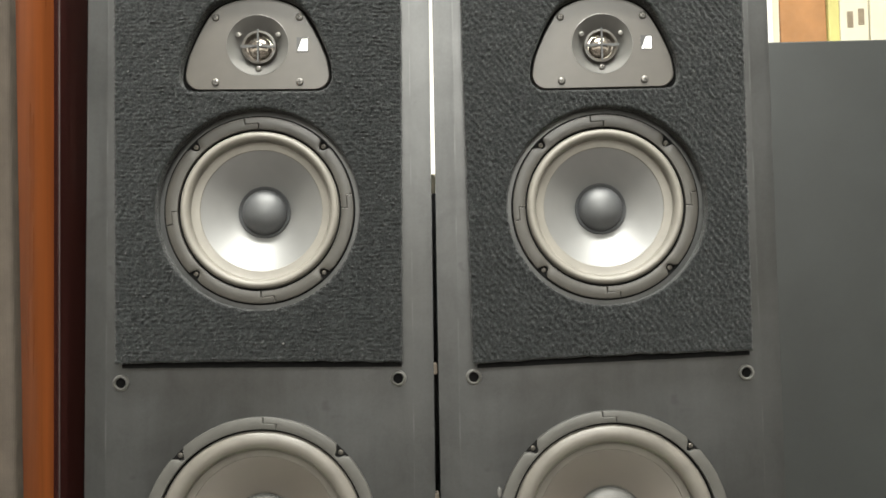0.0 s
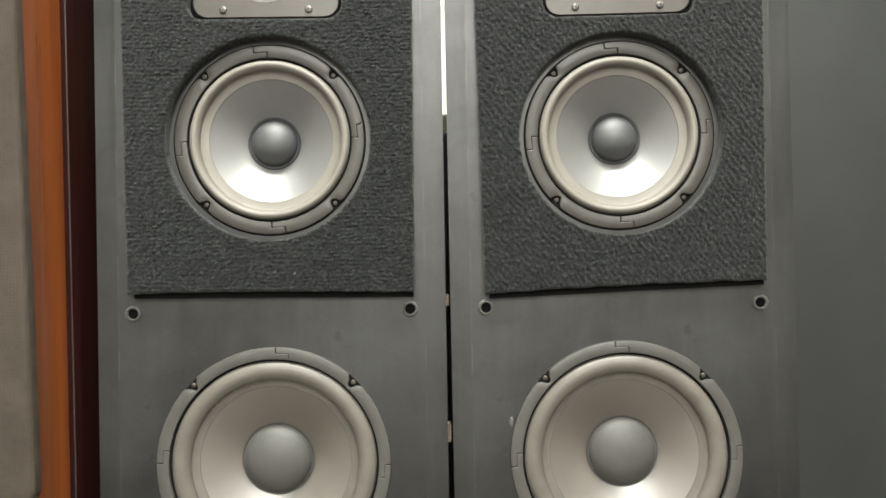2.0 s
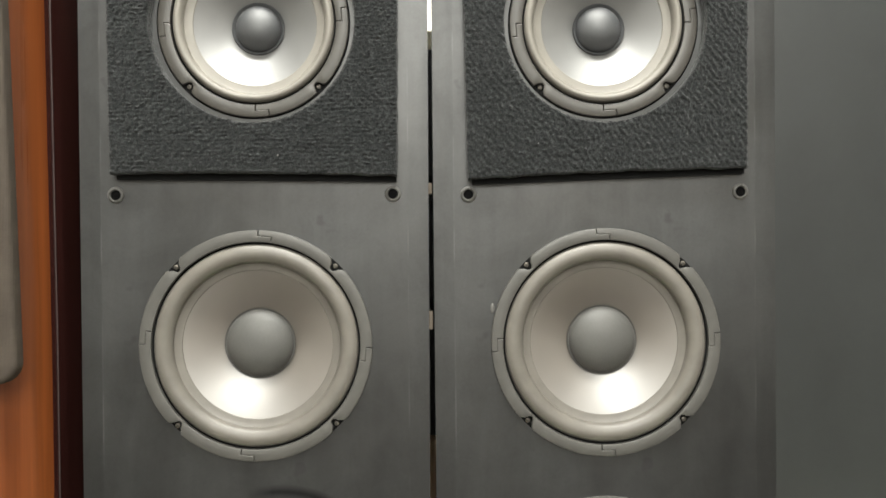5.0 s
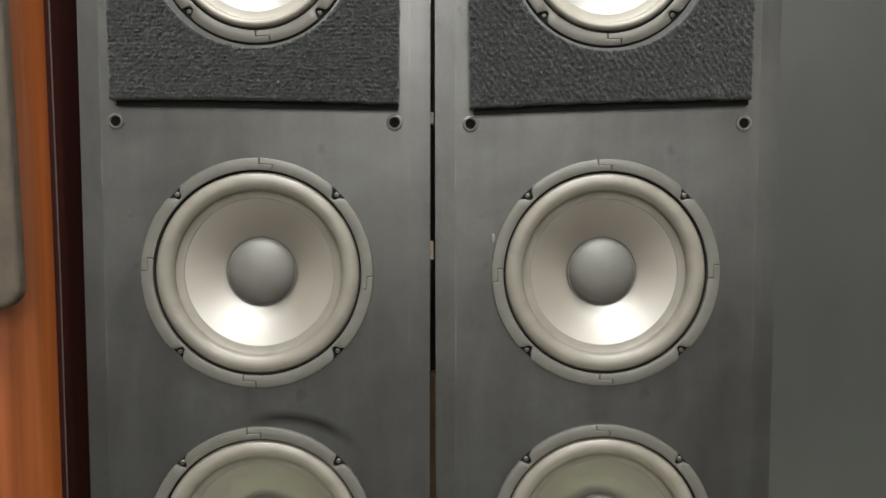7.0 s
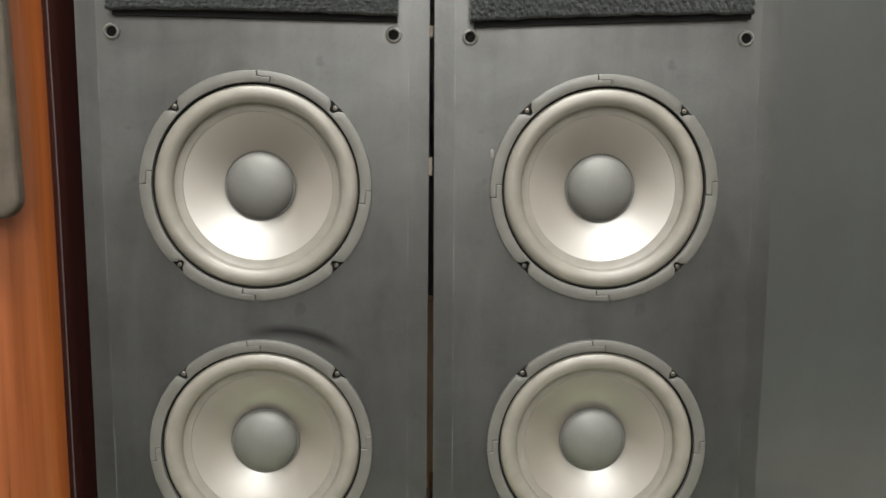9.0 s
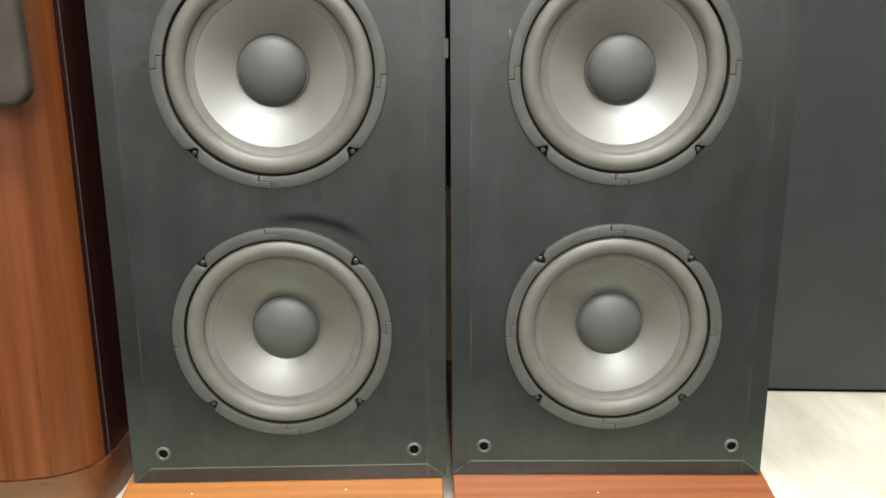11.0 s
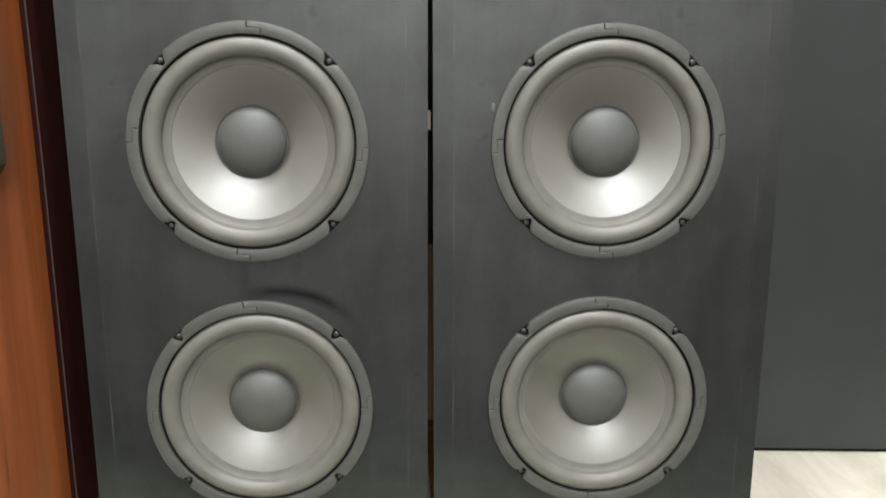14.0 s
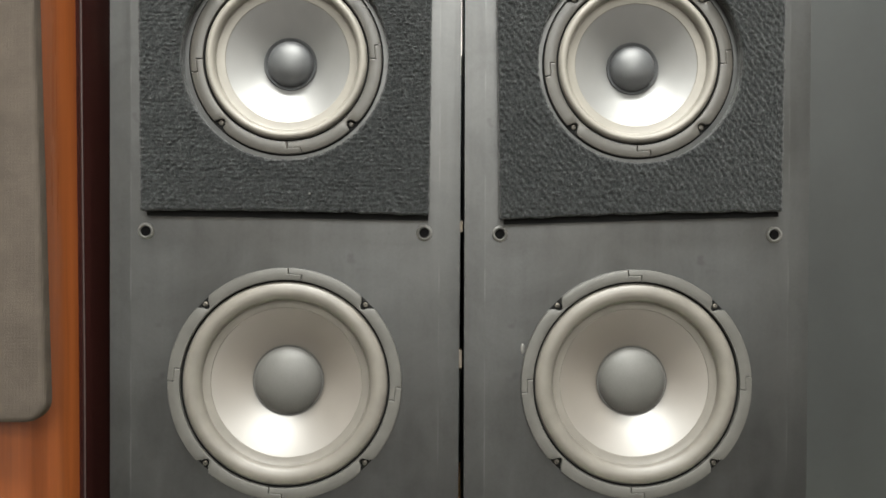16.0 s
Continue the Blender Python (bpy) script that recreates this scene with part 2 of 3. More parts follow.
M = {
    "baffle_l": baffle_vinyl("black_vinyl_scuffed", True),
    "baffle_r": baffle_vinyl("black_vinyl", False),
    "body": plain("black_cabinet_vinyl", (0.03, 0.03, 0.03), 0.5, vary=0.2),
    "trim": plain("trim_plastic", (0.060, 0.058, 0.053), 0.42, vary=0.12, bump=0.2),
    "trim_mid": plain("trim_plastic_dark", (0.038, 0.035, 0.030), 0.40, vary=0.12, bump=0.2),
    # trim screw steel, colour lowered to carry the shade of the notches
    "steel_shaded": plain("shaded_screw", (0.11, 0.10, 0.085), 0.5, 0.8, vary=0.25, scale=300),
    "basket": plain("basket_black", (0.006, 0.006, 0.006), 0.9, spec=0.1),
    "rubber": plain("surround_rubber", (0.112, 0.103, 0.090), 0.45, vary=0.14, scale=40),
    "cone": cone_plastic("woofer_cone", (0.076, 0.063, 0.050), 2.35, 0.39),
    "cone_mid": cone_plastic("midrange_cone", (0.112, 0.112, 0.110), 1.9, 0.43),
    "cap": plain("cap_soft", (0.056, 0.055, 0.051), 0.60, vary=0.08, bump=0.15, spec=0.7),
    "cap_mid": plain("cap_gloss", (0.042, 0.044, 0.047), 0.54, vary=0.06, spec=0.9),
    "rubber_mid": plain("pale_surround", (0.165, 0.154, 0.134), 0.5, vary=0.10, scale=40),
    "felt": felt("grey_felt"),
    "plate": plain("tweeter_plate", (0.047, 0.041, 0.034), 0.38, vary=0.08, bump=0.1),
    "dish": plain("tweeter_dish", (0.13, 0.128, 0.122), 0.36, 0.35, vary=0.05),
    "dome": plain("tweeter_dome", (0.40, 0.36, 0.32), 0.16, 0.9, vary=0.1),
    "guard": plain("guard_black", (0.02, 0.02, 0.02), 0.4),
    "steel": plain("screw_steel", (0.165, 0.158, 0.148), 0.45, 0.9, vary=0.2, scale=300),
    "recess": plain("screw_recess", (0.02, 0.018, 0.016), 0.6),
    "socket": plain("socket_plastic", (0.085, 0.083, 0.078), 0.45, vary=0.15, scale=200),
    "hole": plain("socket_hole", (0.004, 0.004, 0.004), 0.9, spec=0.05),
    "badge_white": plain("badge_silver", (0.8, 0.8, 0.78), 0.4, vary=0.05),
    "plinth_l": wood("plinth_walnut_light", (0.265, 0.094, 0.024), (0.365, 0.140, 0.036), (0.450, 0.190, 0.058), "x", 0.2, 0.28, coat=0.7),
    "plinth_r": wood("plinth_walnut_red", (0.195, 0.062, 0.025), (0.275, 0.088, 0.033), (0.350, 0.122, 0.046), "x", 0.2, 0.28, coat=0.7),
    "walnut": wood("tower_walnut", (0.098, 0.0245, 0.0070), (0.130, 0.0350, 0.0092), (0.168, 0.0478, 0.0124), "z", 0.32, 0.38, spec=0.3),
    "walnut_base": wood("tower_base_walnut", (0.10, 0.033, 0.013), (0.135, 0.047, 0.018), (0.170, 0.063, 0.025), "x", 0.33, 0.3),
    # maroon side veneer, its colour darkened to hold the shade between the towers
    "shaded_side": wood("shaded_side_veneer", (0.030, 0.010, 0.008), (0.045, 0.014, 0.012), (0.060, 0.020, 0.015), "z", 0.2, 0.5),
    "seam": plain("dull_seam", (0.035, 0.026, 0.024), 0.5),
    "grille": cloth("brown_grille_cloth", (0.068, 0.056, 0.046)),
    "panel": plain("panel_vinyl", (0.016, 0.0185, 0.0185), 0.44, vary=0.15, scale=12, bump=0.12, spec=0.52),
    "floor": floor_board("beige_floor"),
    "shop_floor": plain("shop_floor", (0.034, 0.025, 0.020), 0.6, vary=0.2, scale=4),
    "green": plain("green_tape", (0.44, 0.66, 0.335), 0.5, vary=0.12, scale=25),
    "white": plain("white_paint", (0.78, 0.77, 0.74), 0.6, vary=0.04, scale=8),
    "chip": plain("grey_chip", (0.36, 0.35, 0.30), 0.6),
    "wall": plain("wall_paint", (0.80, 0.78, 0.74), 0.8, vary=0.05, scale=3),
    "ceiling": plain("ceiling_tile", (0.75, 0.75, 0.73), 0.9, vary=0.05, scale=5),
    "cardboard": plain("cardboard", (0.40, 0.20, 0.085), 0.8, vary=0.2, scale=10),
    "yellow": plain("yellow_card", (0.58, 0.53, 0.20), 0.6, vary=0.1, scale=20),
    "cream": plain("cream_card", (0.70, 0.66, 0.52), 0.7, vary=0.08, scale=15),
    "mark": plain("dark_print", (0.26, 0.21, 0.15), 0.7),
    "pad": plain("beige_pad", (0.20, 0.165, 0.13), 0.8),
    "spacer": wood("spacer_wood", (0.50, 0.32, 0.17), (0.60, 0.40, 0.23), (0.68, 0.48, 0.30), "z", 0.5),
    "housing": plain("lamp_housing", (0.75, 0.75, 0.73), 0.5, vary=0.04),
}


# ---- mesh helpers ----
def part(name, bm, mat, parent=None, label="", loc=(0, 0, 0), smooth=None):
    """Link a bmesh (or a ready mesh) as one object, under parent where given."""
    if isinstance(bm, bpy.types.Mesh):
        me = bm
    else:
        bmesh.ops.recalc_face_normals(bm, faces=bm.faces[:])
        me = bpy.data.meshes.new(name)
        bm.to_mesh(me)
        bm.free()
        for mm in (mat if isinstance(mat, (list, tuple)) else [mat]):
            me.materials.append(mm)
        if smooth:
            me.shade_smooth()
            me.set_sharp_from_angle(angle=radians(smooth))
    ob = new(name, me)
    ob.parent = parent
    ob.location = loc
    if label:
        ob["label"] = label
    return ob


def empty(name, loc):
    ob = new(name)
    ob.location = loc
    return ob


def box(bm, x0, x1, y0, y1, z0, z1, bevel=0.0, segs=2):
    r = bmesh.ops.create_cube(bm, size=1.0, matrix=Matrix.LocRotScale(
        ((x0 + x1) / 2, (y0 + y1) / 2, (z0 + z1) / 2), None, (x1 - x0, y1 - y0, z1 - z0)))
    if bevel:
        es = {e for v in r["verts"] for e in v.link_edges}
        bmesh.ops.bevel(bm, geom=list(es), offset=bevel, segments=segs, profile=0.5, affect="EDGES")
    return bm


def box_bm(*a, **k):
    return box(bmesh.new(), *a, **k)


def lathe(profile, seg=72, bm=None, mat_index=0):
    """Turn (radius, y) pairs round the y axis."""
    bm = bm or bmesh.new()
    rings = []
    for r, y in profile:
        if r < 1e-6:
            rings.append([bm.verts.new((0, y, 0))])
        else:
            rings.append([bm.verts.new((r * math.cos(a), y, r * math.sin(a)))
                          for a in (2 * math.pi * k / seg for k in range(seg))])
    for p, q in zip(rings, rings[1:]):
        for k in range(seg):
            j = (k + 1) % seg
            if len(p) == 1:
                f = bm.faces.new((p[0], q[k], q[j]))
            elif len(q) == 1:
                f = bm.faces.new((p[k], p[j], q[0]))
            else:
                f = bm.faces.new((p[k], p[j], q[j], q[k]))
            f.material_index = mat_index
    return bm


def prism(outline, y0, y1, bevel=0.0, axis="y", segs=2):
    """A flat outline pushed from y0 (front) to y1; outline is in x, z (or x, y for axis z)."""
    bm = bmesh.new()
    at = (lambda a, b, d: (a, d, b)) if axis == "y" else (lambda a, b, d: (a, b, d))
    front = [bm.verts.new(at(a, b, y0)) for a, b in outline]
    back = [bm.verts.new(at(a, b, y1)) for a, b in outline]
    f = bm.faces.new(front)
    bm.faces.new(back[::-1])
    n = len(outline)
    for k in range(n):
        j = (k + 1) % n
        bm.faces.new((front[j], front[k], back[k], back[j]))
    if bevel:
        bmesh.ops.recalc_face_normals(bm, faces=bm.faces[:])
        bmesh.ops.bevel(bm, geom=list(f.edges), offset=bevel, segments=segs, profile=0.5, affect="EDGES", clamp_overlap=True)
    bmesh.ops.triangulate(bm, faces=[f for f in bm.faces if len(f.verts) > 4])
    return bm


def circle(r, cx=0.0, cz=0.0, seg=72):
    return [(cx + r * math.cos(2 * math.pi * k / seg), cz + r * math.sin(2 * math.pi * k / seg)) for k in range(seg)]


def rounded_rect(x0, x1, z0, z1, r, seg=8):
    pts = []
    for cx, cz, a in ((x1 - r, z1 - r, 0), (x0 + r, z1 - r, 90), (x0 + r, z0 + r, 180), (x1 - r, z0 + r, 270)):
        for k in range(seg + 1):
            b = radians(a + 90 * k / seg)
            pts.append((cx + r * math.cos(b), cz + r * math.sin(b)))
    return pts


def holed_sheet(outer, holes, y, depth):
    """A flat sheet in x, z with holes, whose walls run back by depth."""
    bm = bmesh.new()
    loops, edges = [], []
    for pts in (outer, *holes):
        vs = [bm.verts.new((a, y, b)) for a, b in pts]
        es = [bm.edges.new((vs[k], vs[(k + 1) % len(vs)])) for k in range(len(vs))]
        loops.append(vs)
        edges += es
    bmesh.ops.triangle_fill(bm, use_beauty=True, use_dissolve=False, edges=edges)
    for vs in loops[1:]:
        back = [bm.verts.new((v.co.x, y + depth, v.co.z)) for v in vs]
        for k in range(len(vs)):
            j = (k + 1) % len(vs)
            bm.faces.new((vs[k], vs[j], back[j], back[k]))
    return bm, loops


# ---- shared small meshes ----
def screw_mesh(r, name, metal="steel"):
    bm = lathe([(0, -0.36 * r), (0.55 * r, -0.34 * r), (0.85 * r, -0.24 * r), (r, -0.05 * r), (r, 0.4 * r), (0, 0.4 * r)], 16)
    for w, h in ((0.62, 0.13), (0.13, 0.62)):
        b = bmesh.new()
        box(b, -w * r, w * r, -0.40 * r, -0.3 * r, -h * r, h * r)
        me = bpy.data.meshes.new("cut")
        b.to_mesh(me)
        b.free()
        n = len(bm.faces)
        bm.from_mesh(me)
        bm.faces.ensure_lookup_table()
        for f in bm.faces[n:]:
            f.material_index = 1
    me = bpy.data.meshes.new(name)
    bmesh.ops.recalc_face_normals(bm, faces=bm.faces[:])
    bm.to_mesh(me)
    bm.free()
    me.materials.append(M[metal])
    me.materials.append(M["recess"])
    me.shade_smooth()
    me.set_sharp_from_angle(angle=radians(40))
    return me


SCREW = screw_mesh(0.0036, "screw")
SCREW_DARK = screw_mesh(0.0024, "trim_screw", "steel_shaded")
SCREW_SMALL = screw_mesh(0.0028, "small_screw")


def add_screw(parent, x, z, y, turn, mesh=None):
    ob = part("screw", mesh or SCREW, None, parent, loc=(x, y, z))
    ob.rotation_euler = (0, radians(turn), 0)
    return ob


def trim_segment(ri, ro, a0, a1, mid, y0, y1, notch_r, gap):
    """One quarter of the interlocking ring, with stepped ends and a notch for the screw."""
    rm = ri + (ro - ri) * 0.5
    step = 0.0065 / ro
    g = gap / ro
    outer, inner = (a0 + step + g, a1 + step - g), (a0 - step + g, a1 - step - g)
    pts = []
    n = 120
    for k in range(n + 1):
        a = outer[0] + (outer[1] - outer[0]) * k / n
        off = abs(a - mid) * ro
        r = ro
        if off < 0.0054:
            r = notch_r + (ro - notch_r) * (off / 0.0054) ** 2.6
        elif k % 4:
            continue
        pts.append((r * math.cos(a), r * math.sin(a)))
    pts.append((rm * math.cos(outer[1]), rm * math.sin(outer[1])))
    pts.append((rm * math.cos(inner[1]), rm * math.sin(inner[1])))
    n = 24
    for k in range(n + 1):
        a = inner[1] + (inner[0] - inner[1]) * k / n
        pts.append((ri * math.cos(a), ri * math.sin(a)))
    pts.append((rm * math.cos(inner[0]), rm * math.sin(inner[0])))
    pts.append((rm * math.cos(outer[0]), rm * math.sin(outer[0])))
    return prism(pts, y0, y1, 0.0006, segs=2)


DRIVERS = {}


def driver_meshes(kind, spin):
    """Meshes of one size of driver, made once: basket, surround, cone, cap and the four trim pieces."""
    if (kind, spin) in DRIVERS:
        return DRIVERS[kind, spin]
    if kind == "woofer":
        k = dict(ro=0.1078, ri=0.0968, face=-0.0050, roll=0.0955, cone_r=0.0775, lip=0.0070, cap=0.0325, deep=0.0190, bow=0.26, cap_h=0.0140, collar=0.0014, notch=0.0988)
        cone_m, cap_m = M["cone"], M["cap"]
    else:
        k = dict(ro=0.0878, ri=0.0762, face=-0.0034, roll=0.0750, cone_r=0.0652, lip=0.0074, cap=0.0222, deep=0.0258, bow=0.10, cap_h=0.0150, collar=0.0028, notch=0.0802)
        cone_m, cap_m = M["cone_mid"], M["cap_mid"]
    out = {"k": k}

    def keep(name, bm, mat, smooth=35):
        bmesh.ops.recalc_face_normals(bm, faces=bm.faces[:])
        me = bpy.data.meshes.new(name)
        bm.to_mesh(me)
        bm.free()
        me.materials.append(mat)
        me.shade_smooth()
        me.set_sharp_from_angle(angle=radians(smooth))
        out[name] = me

    ro, roll, cr = k["ro"], k["roll"], k["cone_r"]
    keep("basket", lathe([(ro - 0.0003, -0.0004), (ro - 0.0006, -0.0007), (roll - 0.002, -0.0006), (roll - 0.004, 0.006), (cr - 0.012, 0.014),
                          (k["cap"] + 0.01, k["deep"] + 0.03), (0.03, k["deep"] + 0.06), (0, k["deep"] + 0.06)]), M["basket"])
    # black ring put in as the shade between trim and felt
    keep("gap_shade", lathe([(ro + 0.0016, -0.0002), (ro + 0.0016, -0.0010), (ro - 0.0006, -0.0012)]), M["basket"])
    # half-roll surround, then the glued lip on the cone's rim
    prof = []
    w = roll - 0.0005 - cr
    for n in range(15):
        a = math.pi * n / 14
        prof.append((cr + w / 2 + w / 2 * math.cos(a), 0.0012 - 0.0082 * math.sin(a) ** 0.85 + 0.0016 * n / 14))
    lip = k["lip"]
    prof += [(cr - 0.0012, 0.0034), (cr - lip * 0.55, 0.0042), (cr - lip, 0.0048), (cr - lip - 0.0008, 0.0066)]
    keep("surround", lathe(prof, 96), M["rubber"] if kind == "woofer" else M["rubber_mid"])
    prof = []
    for n in range(15):
        u = n / 14
        prof.append((cr - lip + 0.0004 + (k["cap"] - 0.001 - cr + lip) * u, 0.0054 + (k["deep"] - 0.0054) * ((1 - k["bow"]) * u + k["bow"] * u * u)))
    keep("cone", lathe(prof, 96), cone_m, 60)
    c = k["collar"]
    prof = [(k["cap"] + c, k["deep"] - 0.0004 - c), (k["cap"] + c * 0.8, k["deep"] - 0.0012 - c), (k["cap"] + 0.0004, k["deep"] - 0.0014 - c * 0.3), (k["cap"] - 0.0004, k["deep"] - 0.0018)]
    for n in range(1, 11):
        a = math.pi / 2 * n / 10
        prof.append(((k["cap"] - 0.0008) * math.cos(a), k["deep"] - 0.0024 - k["cap_h"] * math.sin(a)))
    prof[-1] = (0, prof[-1][1])
    keep("dust_cap", lathe(prof, 64), cap_m, 50)
    for n in range(4):
        a0 = radians(90 * n + spin)
        keep("trim%d" % n, trim_segment(k["ri"], ro, a0, a0 + math.pi / 2, radians(90 * n + 45), k["face"], -0.0002, k["notch"], 0.00024), M["trim"] if kind == "woofer" else M["trim_mid"], 25)
    DRIVERS[kind, spin] = out
    return out


def add_driver(kind, speaker, x, z, spin, screw_half, rnd):
    d = driver_meshes(kind, spin)
    names = {"woofer": ("woofer", "silvery woofer cone in a grey four-piece trim ring"),
             "midrange": ("midrange", "pale silver midrange cone set into the felt")}[kind]
    base = part(names[0], d["basket"], None, speaker, names[1], (x, 0, z))
    part("surround", d["surround"], None, base, "beige-grey rubber roll surround")
    part("cone", d["cone"], None, base, "silvery plastic cone")
    part("dust_cap", d["dust_cap"], None, base, "grey domed dust cap")
    if kind == "midrange":
        part("gap_shade", d["gap_shade"], None, base, "black edge standing in for shade in the gap")
    for n in range(4):
        part("trim_segment", d["trim%d" % n], None, base)
    for sx in (-1, 1):
        for sz in (-1, 1):
            add_screw(base, sx * screw_half, sz * screw_half, -0.0008, rnd.uniform(0, 90), SCREW_DARK)
    return base


def plate_outline(low=0.8650, r=0.013):
    """The tweeter plate: straight foot with rounded corners under a domed top, about x = 0."""
    w, mid = 0.0668, low + r
    pts = [(w - r + r * math.cos(radians(-90 + 15 * k)), mid + r * math.sin(radians(-90 + 15 * k))) for k in range(7)]
    keys = [(w, mid - 0.004), (w, mid), (0.0642, 0.8935), (0.0568, 0.9115), (0.0488, 0.9270), (0.0385, 0.9408), (0.0215, 0.9488), (0.0, 0.9512),
            (-0.0215, 0.9488)]
    side = []
    for p, q, t, u in zip(keys, keys[1:], keys[2:], keys[3:]):
        for k in range(1, 6):
            f = k / 5
            side.append(tuple(0.5 * (2 * q[i] + (t[i] - p[i]) * f + (2 * p[i] - 5 * q[i] + 4 * t[i] - u[i]) * f * f
                                     + (3 * q[i] - p[i] - 3 * t[i] + u[i]) * f ** 3) for i in (0, 1)))
    half = pts + side[:-1]
    return half + [side[-1]] + [(-a, b) for a, b in half[::-1]]


def grow(pts, d):
    cx = sum(p[0] for p in pts) / len(pts)
    cz = sum(p[1] for p in pts) / len(pts)
    out = []
    for a, b in pts:
        n = math.hypot(a - cx, b - cz)
        out.append((a + (a - cx) / n * d, b + (b - cz) / n * d))
    return out


def add_tweeter(speaker, x, rnd):
    outline = plate_outline()
    zc = 0.9070
    local = [(a, b - zc) for a, b in outline]
    bm, loops = holed_sheet(local, [circle(0.0292, seg=48)], -0.0045, 0.001)
    rim = [bm.verts.new((v.co.x * 1.012, -0.0036, v.co.z * 1.012)) for v in loops[0]]
    foot = [bm.verts.new((v.co.x * 1.012, 0.0, v.co.z * 1.012)) for v in loops[0]]
    n = len(rim)
    for k in range(n):
        j = (k + 1) % n
        bm.faces.new((loops[0][k], loops[0][j], rim[j], rim[k]))
        bm.faces.new((rim[k], rim[j], foot[j], foot[k]))
    tw = part("tweeter", bm, M["plate"], speaker, "charcoal arch-shaped tweeter plate", (x, 0, zc), 35)
    # black sheet painted as shade in the gap round the plate
    gap_sheet, _ = holed_sheet([(a, b - zc - 0.0014) for a, b in grow(outline, 0.0042)], [circle(0.033, seg=40)], -0.0012, 0.001)
    part("gap_shade", gap_sheet, M["basket"], tw, "black edge standing in for shade in the gap")
    part("waveguide", lathe([(0.0294, -0.0046), (0.0290, -0.0048), (0.0255, -0.0018), (0.021, 0.0026), (0.0172, 0.0068), (0.0162, 0.0076),
                             (0.0135, 0.0080)], 64), M["dish"], tw, "satin grey dished surround", smooth=50)
    part("dome", lathe([(0.0150, 0.0078), (0.0135, 0.0074)] + [(0.0112 * math.cos(math.pi / 2 * k / 9), 0.0074 - 0.0080 * math.sin(math.pi / 2 * k / 9))
                        for k in range(9)] + [(0, -0.0006)], 40), M["dome"], tw, "shiny metal dome", smooth=60)
    g = bmesh.new()
    lathe([(0.0122, 0.0075), (0.0124, 0.0040), (0.0140, 0.0010), (0.0160, 0.0012), (0.0170, 0.0070)], 40, g)
    part("guard_ring", g, M["plate"], tw, smooth=40)
    part("guard_bar", prism([(-0.0166, 0.0006), (-0.0166, -0.0014), (-0.011, -0.0022), (-0.002, -0.0008), (0.002, -0.0008), (0.011, -0.0022),
                             (0.0166, -0.0014), (0.0166, 0.0006)], -0.0034, -0.0022), M["guard"], tw)
    part("guard_bar", box_bm(-0.0008, 0.0008, -0.0038, -0.0024, -0.0160, 0.0160), M["guard"], tw)
    for a in (30, 150, 270):
        add_screw(tw, 0.0215 * math.cos(radians(a)), 0.0215 * math.sin(radians(a)), -0.0012, rnd.uniform(0, 90), SCREW_SMALL)
    for sx in (-1, 1):
        for z in (0.8715, 0.9337):
            add_screw(tw, sx * 0.0395, z - zc, -0.0050, rnd.uniform(0, 90))
    b = part("badge", box_bm(0.0368, 0.0478, -0.0049, -0.0045, -0.0068, 0.0072), M["guard"], tw, "small black badge with pale strokes")
    for x0, x1, lean in ((0.0376, 0.0398, 0.0042), (0.0407, 0.0424, 0.0022), (0.0431, 0.0446, 0.0010), (0.0453, 0.0470, 0.0002)):
        part("badge_stroke", prism([(x0, -0.0058), (x1, -0.0058), (x1 + lean, 0.0060), (x0 + lean, 0.0060)], -0.0052, -0.0048), M["badge_white"], b)
    return tw


